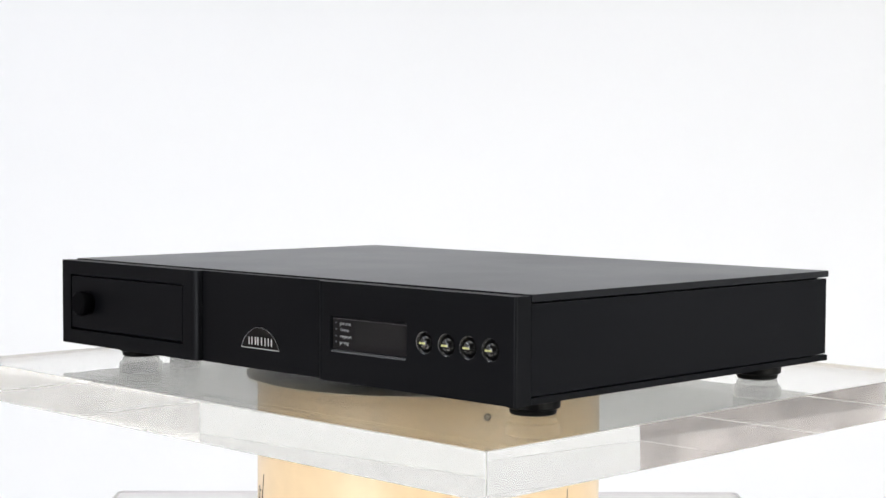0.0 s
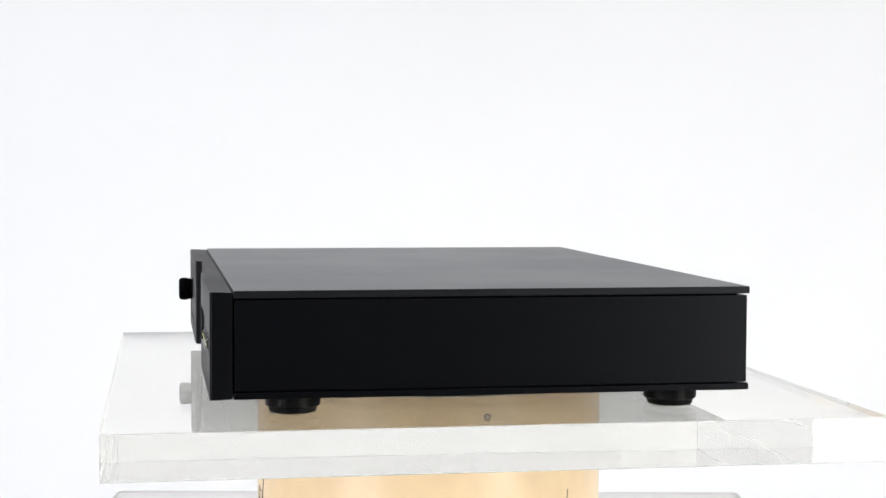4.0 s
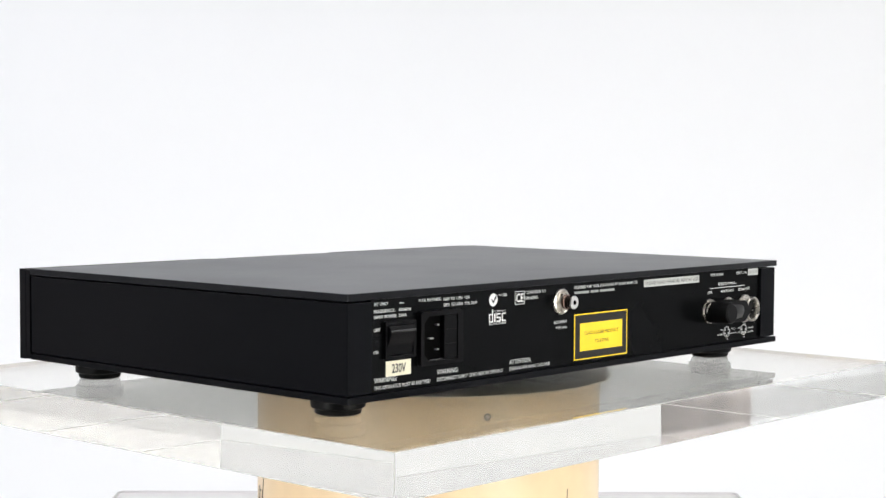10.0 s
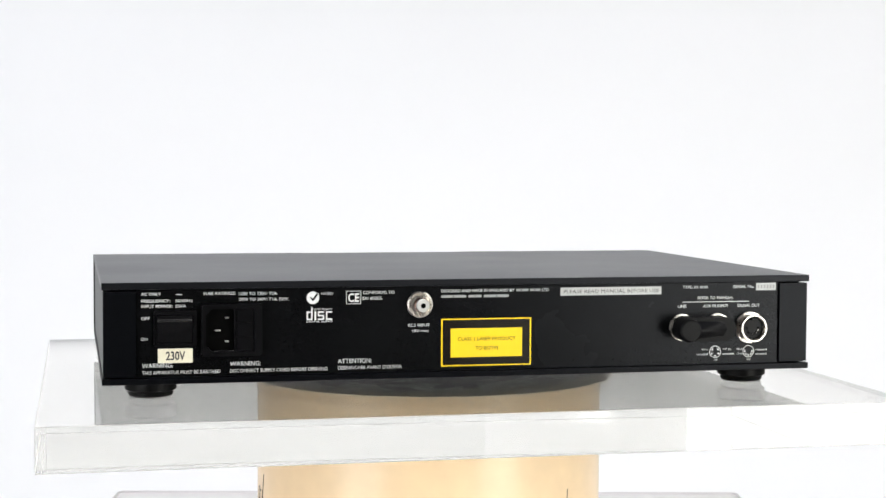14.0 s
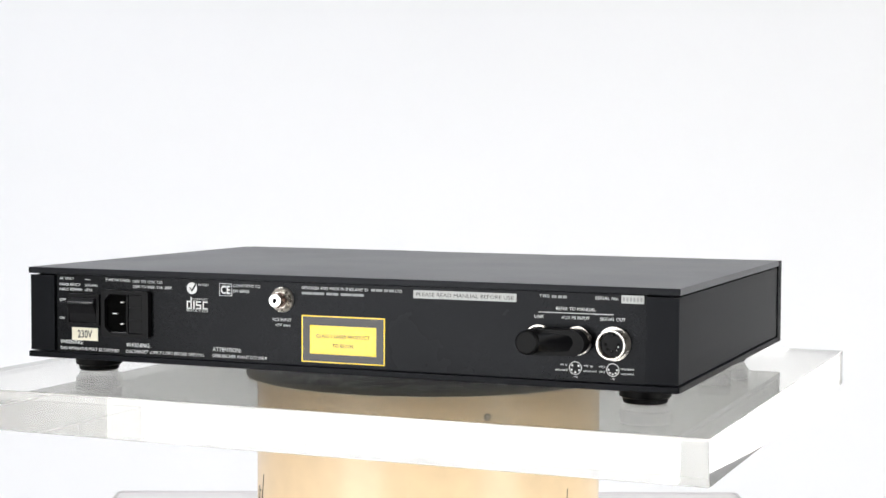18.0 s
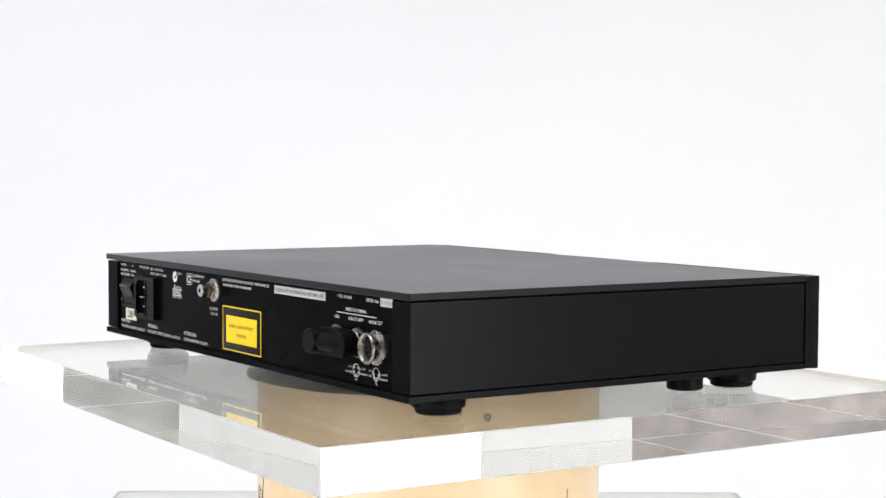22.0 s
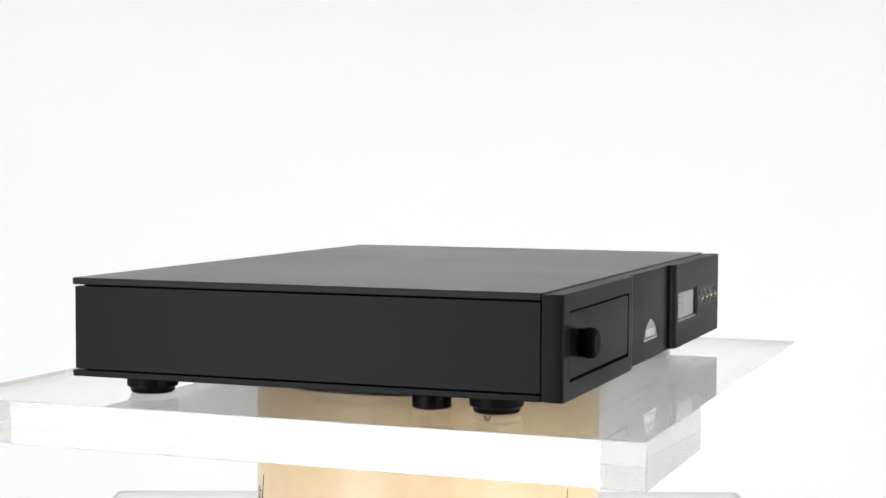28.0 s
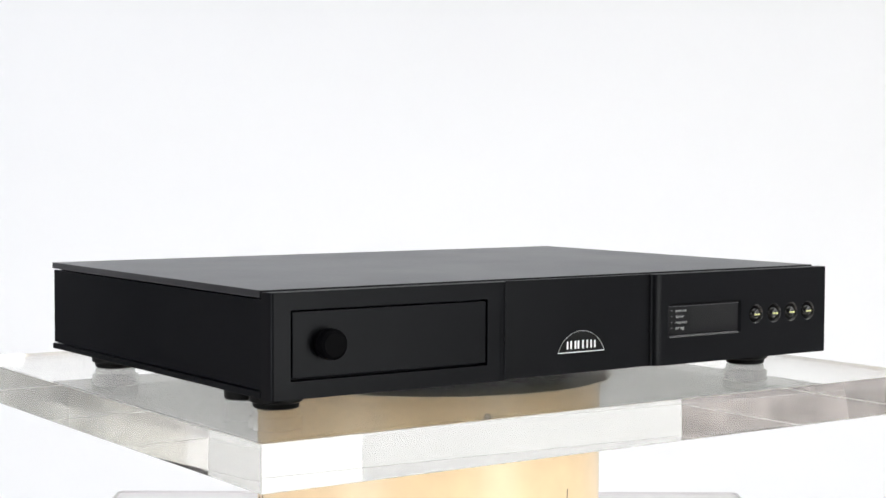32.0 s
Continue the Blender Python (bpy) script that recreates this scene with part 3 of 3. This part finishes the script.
def din_socket(x, z, parent, reach, pins):
    k = 1.0 if pins else 0.85
    s = part("din_socket", lathe([(k * a, h) for a, h in ((0.0067, -0.002), (0.0067, reach - 0.0016), (0.0073, reach - 0.0004), (0.0076, reach), (0.0083, reach), (0.0087, reach - 0.0006), (0.0087, reach - 0.0015), (0.0073, reach - 0.0021), (0.0073, 0.0012), (0.0096, 0.0010), (0.0099, 0.0004), (0.0099, -0.001))], (x, YP, z), "y", 40), NICKEL, parent, "round nickel-rimmed socket", smooth=True)
    if pins:
        core = part("socket_core", lathe([(0, reach - 0.0032), (0.0067, reach - 0.0032), (0.0067, -0.001)], (x, YP, z), "y", 32), PLASTIC, s, smooth=True)
        for i in range(5):
            a = radians(180 + 45 * i)
            part("pin_hole", lathe([(0, reach - 0.0029), (0.0008, reach - 0.0029), (0.0008, reach - 0.0034)], (x + 0.0038 * math.cos(a), YP, z + 0.0038 * math.sin(a)), "y", 12), INNER, s)
        part("socket_key", box(x - 0.0013, x + 0.0013, YP + reach - 0.0033, YP + reach - 0.0012, z + 0.0048, z + 0.0066, 0.0003, 1), PLASTIC, s)
        for gx, gz, r in ((-0.0036, -0.0012, 0.0004), (-0.0028, -0.0030, 0.0003), (0.0002, -0.0037, 0.0003)):
            part("pin_glint", lathe([(0, reach - 0.0027), (r * 0.6, reach - 0.00275), (r, reach - 0.0030), (r, reach - 0.0034)], (x + gx, YP, z + gz), "y", 10), PIN, s, smooth=True)
    return s


def player_back():
    p = PLAYER
    panel = part("back_panel", box(-0.1964, 0.1964, 0.1402, YP, 0.0150, 0.0652), BACKBLACK, p, "black steel back panel printed in white")
    y = YP + 0.00015
    L = lambda s, a, b, z, h, ink=None: lettering(s, a, b, z, h, y, panel, ink)
    L("AC ONLY", 0.1937, 0.1826, 0.0619, 0.0017)
    L("~", 0.1742, 0.1705, 0.0612, 0.0030)
    L("FREQUENCY:", 0.1937, 0.1775, 0.0580, 0.0017)
    L("50/60Hz", 0.1745, 0.1648, 0.0580, 0.0017)
    L("INPUT POWER:", 0.1937, 0.1762, 0.0549, 0.0017)
    L("25VA", 0.1745, 0.1685, 0.0549, 0.0017)
    L("OFF", 0.1938, 0.1890, 0.0480, 0.0017)
    L("ON", 0.1939, 0.1902, 0.0362, 0.0017)
    L("FUSE RATINGS:", 0.1584, 0.1403, 0.0619, 0.0017)
    L("100V TO 120V: T2A", 0.1383, 0.1163, 0.0615, 0.0017)
    L("200V TO 240V: T1A, 250V.", 0.1383, 0.1093, 0.0582, 0.0017)
    L("WARNING:", 0.1935, 0.1760, 0.0205, 0.0026)
    L("THIS APPARATUS MUST BE EARTHED", 0.1935, 0.1490, 0.0167, 0.0020)
    L("WARNING:", 0.1435, 0.1257, 0.0206, 0.0026)
    L("DISCONNECT SUPPLY CORD BEFORE OPENING", 0.1435, 0.0868, 0.0168, 0.0020)
    L("ATTENTION:", 0.0805, 0.0605, 0.0207, 0.0026)
    L("DEBRANCHER AVANT D'OUVRIR", 0.0805, 0.0424, 0.0170, 0.0020)
    L("CONFORMS TO", 0.0659, 0.0470, 0.0611, 0.0018)
    L("EN 60065.", 0.0659, 0.0540, 0.0578, 0.0018)
    L("RC5 INPUT", 0.0385, 0.0256, 0.0414, 0.0018)
    L("+5V max", 0.0367, 0.0262, 0.0382, 0.0017)
    L("DESIGNED AND MADE IN ENGLAND BY", 0.0186, -0.0262, 0.0615, 0.0018)
    bars([(-0.0275, -0.0302), (-0.0307, -0.0350), (-0.0360, -0.0388), (-0.0392, -0.0425)], 0.0616, 0.0631, YP, panel, GREYINK)
    L("LTD.", -0.0435, -0.0482, 0.0615, 0.0018)
    bars([(0.0186, 0.0114), (0.0110, 0.0035), (0.0020, -0.0018), (-0.0022, -0.0060), (-0.0075, -0.0150), (-0.0154, -0.0228)], 0.0583, 0.0598, YP, panel, GREYINK)
    L("TYPE:", -0.1333, -0.1398, 0.0618, 0.0018)
    bars([(-0.1408, -0.1418), (-0.1422, -0.1435), (-0.1445, -0.1468), (-0.1472, -0.1497)], 0.0618, 0.0634, YP, panel, GREYINK)
    L("SERIAL No.", -0.1665, -0.1803, 0.0618, 0.0018)
    L("REFER TO MANUAL", -0.1433, -0.1668, 0.0550, 0.0019)
    bars([(-0.1329, -0.1772)], 0.0533, 0.0537, YP, panel, name="rule")
    L("LINK", -0.1304, -0.1361, 0.0500, 0.0019)
    L("AUX PS INPUT", -0.1466, -0.1633, 0.0500, 0.0019)
    L("SIGNAL OUT", -0.1694, -0.1842, 0.0500, 0.0019)
    # pin diagrams
    for cx, words in ((-0.1551, (("+V in", -0.1462, -0.1503, 0.0233), ("unused", -0.1431, -0.1503, 0.0205), ("+V in", -0.1598, -0.1655, 0.0233), ("unused", -0.1598, -0.1675, 0.0205), ("-ve", -0.1538, -0.1565, 0.0168))),
                      (-0.1771, (("ch1", -0.1692, -0.1726, 0.0233), ("ch2", -0.1692, -0.1726, 0.0205), ("unused", -0.1818, -0.1892, 0.0227), ("unused", -0.1818, -0.1892, 0.0200), ("-ve", -0.1758, -0.1785, 0.0168)))):
        part("pin_diagram", slab(ring(cx, 0.0224, 0.0038), [ring(cx, 0.0224, 0.0034)], YP, YP + 0.0001), WHITEINK, panel)
        for turned in ((38, 142, 205, 335, 270) if cx > -0.16 else (180, 225, 270, 315, 360)):
            a = radians(turned)
            part("diagram_dot", slab(ring(cx + 0.0024 * math.cos(a), 0.0224 + 0.0024 * math.sin(a), 0.0006, 8), [], YP, YP + 0.0001), WHITEINK, panel)
        for s, a, b, z in words:
            L(s, a, b, z, 0.0014)
    # approval mark, disc mark and conformity mark as plain shapes
    part("approval_mark", slab(ring(0.0953, 0.0594, 0.0037), [[(0.0974, 0.0600), (0.0962, 0.0600), (0.0955, 0.0586), (0.0930, 0.0622), (0.0918, 0.0618), (0.0952, 0.0572)]], YP, YP + 0.0001), WHITEINK, panel)
    L("N1501", 0.0905, 0.0835, 0.0610, 0.0016)
    z0, z1, w = 0.0464, 0.0514, 0.0008
    def mark(x0, x1, lo, hi):
        bars([(x0, x1)], lo, hi, YP, panel, name="disc_mark")
    for x0, x1 in ((0.0990, 0.0955), (0.0924, 0.0887), (0.0876, 0.0840)):
        mark(x0, x1, z1 - w, z1)
        mark(x0, x1, z0, z0 + w)
    mark(0.0990, 0.0990 - w, z0 + w, z1 - w), mark(0.0955 + w, 0.0955, z0 + w, 0.0540)
    mark(0.0944, 0.0944 - w * 1.3, z0, z1)
    mark(0.0924, 0.0924 - w, 0.0489, z1 - w), mark(0.0887 + w, 0.0887, z0 + w, 0.0489), mark(0.0924, 0.0887, 0.0485, 0.0493)
    mark(0.0876, 0.0876 - w, z0 + w, z1 - w)
    L("COMPACT", 0.0948, 0.0840, 0.0521, 0.0011)
    L("DIGITAL AUDIO", 0.0990, 0.0838, 0.0449, 0.0012)
    part("conformity_frame", slab([(0.0669, 0.0554), (0.0757, 0.0554), (0.0757, 0.0631), (0.0669, 0.0631)], [[(0.0672, 0.0557), (0.0754, 0.0557), (0.0754, 0.0628), (0.0672, 0.0628)]], YP, YP + 0.0001), WHITEINK, panel)
    lettering("CE", 0.0746, 0.0680, 0.0568, 0.0049, y, panel, weight=0.022)
    # stickers
    st = part("voltage_sticker", box(0.1648, 0.1845, YP, YP + 0.0002, 0.0231, 0.0314), CREAM, p, "cream voltage sticker")
    lettering("230V", 0.1800, 0.1690, 0.0249, 0.0048, YP + 0.00035, st, DARKINK, weight=0.02)
    st = part("manual_sticker", box(-0.1194, -0.0551, YP, YP + 0.0002, 0.0586, 0.0634), SILVER, p, "silver-grey sticker")
    lettering("PLEASE READ MANUAL BEFORE USE", -0.0570, -0.1178, 0.0599, 0.0022, YP + 0.00035, st, DARKINK)
    st = part("serial_sticker", box(-0.1948, -0.1817, YP, YP + 0.0002, 0.0602, 0.0648), SILVER, p, "small pale sticker")
    bars([(-0.1826 - 0.0020 * i, -0.1838 - 0.0020 * i) for i in range(6)], 0.0613, 0.0636, YP + 0.0002, st, GREYINK)
    las = part("laser_label", box(-0.0368, 0.0186, YP, YP + 0.0002, 0.0173, 0.0458), YELLOW, p, "yellow and black laser class label")
    part("label_border", box(-0.0359, 0.0177, YP + 0.0002, YP + 0.0003, 0.0181, 0.0450), LABELBLACK, las)
    part("label_field", box(-0.0312, 0.0129, YP + 0.0003, YP + 0.0004, 0.0226, 0.0399), YELLOW, las)
    lettering("CLASS 1 LASER PRODUCT", 0.0085, -0.0270, 0.0325, 0.0021, YP + 0.0005, las, LABELBLACK)
    lettering("TO BS7192", -0.0023, -0.0164, 0.0270, 0.0021, YP + 0.0005, las, LABELBLACK)
    # mains switch
    sw = part("power_switch", slab(rounded(0.1626, 0.1867, 0.0326, 0.0532, 0.0010), [rounded(0.1648, 0.1854, 0.0344, 0.0510, 0.0006)], YP, YP + 0.0022), PLASTIC, p, "black mains rocker switch")
    rocker = bmesh.new()
    prof = [(YP - 0.001, 0.0347), (YP + 0.0014, 0.0347), (YP + 0.0022, 0.0405), (YP + 0.0050, 0.0470), (YP + 0.0032, 0.0506), (YP - 0.001, 0.0506)]
    a = [rocker.verts.new((0.1651, q, z)) for q, z in prof]
    b = [rocker.verts.new((0.1851, q, z)) for q, z in prof]
    rocker.faces.new(a), rocker.faces.new(b)
    for i in range(6):
        rocker.faces.new((a[i], a[(i + 1) % 6], b[(i + 1) % 6], b[i]))
    bmesh.ops.bevel(rocker, geom=rocker.edges[:], offset=0.0003, segments=2, affect="EDGES")
    part("rocker", rocker, PLASTIC, sw)
    # a glossy bar added for the highlight along the rocker's upper edge
    part("rocker_highlight", box(0.1655, 0.1847, YP + 0.0040, YP + 0.0050, 0.0472, 0.0487, 0.0005, 3), BEZEL, sw, smooth=True)
    # mains inlet
    hexa = [(0.1412, 0.0293), (0.1538, 0.0293), (0.1575, 0.0330), (0.1575, 0.0502), (0.1538, 0.0539), (0.1412, 0.0539)]
    inlet = part("mains_inlet", slab(rounded(0.1251, 0.1601, 0.0266, 0.0567, 0.0020), [hexa, rounded(0.1298, 0.1402, 0.0291, 0.0541, 0.0006)], YP - 0.0002, YP + 0.0035), PLASTIC, p, "black mains inlet with fuse drawer")
    part("inlet_floor", box(0.1300, 0.1590, YP, YP + 0.0003, 0.0280, 0.0550), INNER, inlet)
    drawer = part("fuse_drawer", box(0.1300, 0.1400, YP + 0.0003, YP + 0.0029, 0.0293, 0.0539, 0.0003), PLASTIC, inlet)
    for z in (0.0375, 0.0455):
        part("drawer_rib", box(0.1303, 0.1397, YP + 0.0029, YP + 0.0033, z - 0.0004, z + 0.0004), PLASTIC, drawer)
    for x, z, half in ((0.1453, 0.0488, 0.0011), (0.1505, 0.0415, 0.0017), (0.1454, 0.0351, 0.0011)):
        part("contact_pin", box(x - half, x + half, YP + 0.0003, YP + 0.0026, z - 0.0004, z + 0.0004, 0.0002, 1), PIN, inlet)
    # the cavity's lower lip and the raised outer lip
    part("inlet_lip", box(0.1420, 0.1530, YP + 0.0004, YP + 0.0034, 0.0294, 0.0302, 0.0003, 2), BEZEL, inlet)
    # phono socket
    ph = part("phono_socket", lathe([(0.0032, 0.0012), (0.0050, 0.0012), (0.0054, 0.0006), (0.0060, 0.0008), (0.0068, 0.0014), (0.0076, 0.0010), (0.0079, 0.0002), (0.0079, -0.001)], (0.0317, YP, 0.0546), "y", 40), NICKEL, p, "nickel phono socket", smooth=True)
    part("hex_nut", lathe([(0.0032, 0.0036), (0.0055, 0.0036), (0.0058, 0.0032), (0.0058, 0.0010)], (0.0317, YP, 0.0546), "y", 6), NICKEL, ph)
    part("barrel", lathe([(0.0040, 0.0100), (0.0040, 0.0052), (0.0046, 0.0050), (0.0046, 0.0036)], (0.0317, YP, 0.0546), "y", 28), BRONZE, ph, "dark bronze-toned barrel", smooth=True)
    part("barrel_tip", lathe([(0.0015, 0.0105), (0.0036, 0.0105), (0.0040, 0.0100), (0.0040, 0.0094)], (0.0317, YP, 0.0546), "y", 28), PIN, ph, smooth=True)
    part("insulator", lathe([(0, 0.0090), (0.0016, 0.0090), (0.0016, 0.0100)], (0.0317, YP, 0.0546), "y", 16), INNER, ph)
    # link plug over two sockets, and the open signal socket
    din_socket(-0.1331, 0.0380, p, 0.0035, False)
    din_socket(-0.1563, 0.0380, p, 0.0035, False)
    din_socket(-0.1777, 0.0372, p, 0.0075, True)
    outline = []
    for cx, a0 in ((-0.1563, 90), (-0.1331, -90)):
        for i in range(13):
            a = radians(a0 + 180 * i / 12)
            outline.append((cx + 0.0074 * math.cos(a), 0.0376 + 0.0074 * math.sin(a)))
    body = slab(outline, [], YP + 0.0006, YP + 0.0125)
    bmesh.ops.bevel(body, geom=[e for e in body.edges if all(v.co.y > YP + 0.012 for v in e.verts) and len(e.link_faces) == 2 and e.calc_face_angle(0) > 0.5], offset=0.0022, segments=3, affect="EDGES")
    plug = part("link_plug", body, RUBBER, p, "black rubber bridging plug", smooth=True)
    part("plug_grip", lathe([(0, 0.0190), (0.0058, 0.0190), (0.0068, 0.0182), (0.0071, 0.0170), (0.0071, 0.0122)], (-0.1320, YP, 0.0376), "y", 32), RUBBER, plug, smooth=True)
    # a keel runs from the grip down along the plug
    keel = bmesh.new()
    crest = ((-0.1350, 0.0182), (-0.1395, 0.0178), (-0.1440, 0.0170), (-0.1490, 0.0158), (-0.1540, 0.0142), (-0.1580, 0.0122))
    rows = [[keel.verts.new((x, YP + h, 0.0376 + z)) for z, h in ((-0.0058, 0.0112), (-0.0040, 0.0112 + (top - 0.0112) * 0.55), (-0.0006, top), (0.0006, top), (0.0040, 0.0112 + (top - 0.0112) * 0.55), (0.0058, 0.0112))] for x, top in crest]
    for p0, p1 in zip(rows, rows[1:]):
        for i in range(5):
            keel.faces.new((p0[i], p0[i + 1], p1[i + 1], p1[i]))
    keel.faces.new(rows[0]), keel.faces.new(rows[-1])
    part("plug_keel", keel, PLASTIC, plug, "raised keel of the plug", smooth=True)


player_body()
player_front()
player_back()


# ---- stone floor tiles: unseen, added and toned for the plate's reflections ----
def floor_tiles():
    size, gap = 0.60, 0.012
    bm = box(-size / 2 + gap / 2, size / 2 - gap / 2, -size / 2 + gap / 2, size / 2 - gap / 2, 0.0, 0.0016, 0.0006, 1)
    me = finish(bm, "tile", STONE)
    for i in range(12):
        for j in range(10):
            ob = new("tile", me)
            ob.parent = FLOOR
            ob.location = (-RX + size * (i + 0.5), RY0 + size * (j + 0.5), 0.0)


floor_tiles()


# ---- what turns: plate, platter and player, clockwise seen from above ----
def motions():
    swing = [(0, -0.22), (2, -0.28), (4, -0.25), (6, -0.18), (7, -0.2), (8, -0.42), (9, -0.13), (10, 0.14), (11, 0.36), (12, 0.31), (13, 0.05), (14, 0.1),
             (15.5, 0.12), (17, 0.02), (18, -0.03), (19, 0.17), (20, 0.18), (21, 0.24), (22, -0.02), (23, -0.5), (25, -0.58), (26.5, -0.6), (28, -0.6),
             (29, -0.3), (30, 0.05), (31, 0.15), (32, 0.19)]
    turns = []
    for t, d in swing:
        turns.append((t, -45.062 - 8.7547 * t + d))
    a, b, c = [], [], []
    for t, deg in turns:
        turn = pose(0, 0, 0, 0, 0, deg)
        a.append((t, Matrix.Translation((0, 0, Z0)) @ turn @ pose(0.00547, -0.0004, 0.0002)))
        b.append((t, Matrix.Translation((0, 0, Z0)) @ turn @ pose(0.00525, 0.00196, 0, 0, 0, -0.365)))
        c.append((t, turn))
    walk(PLAYER, a)
    walk(PLATE, b)
    walk(PLATTER_OB, c)


motions()
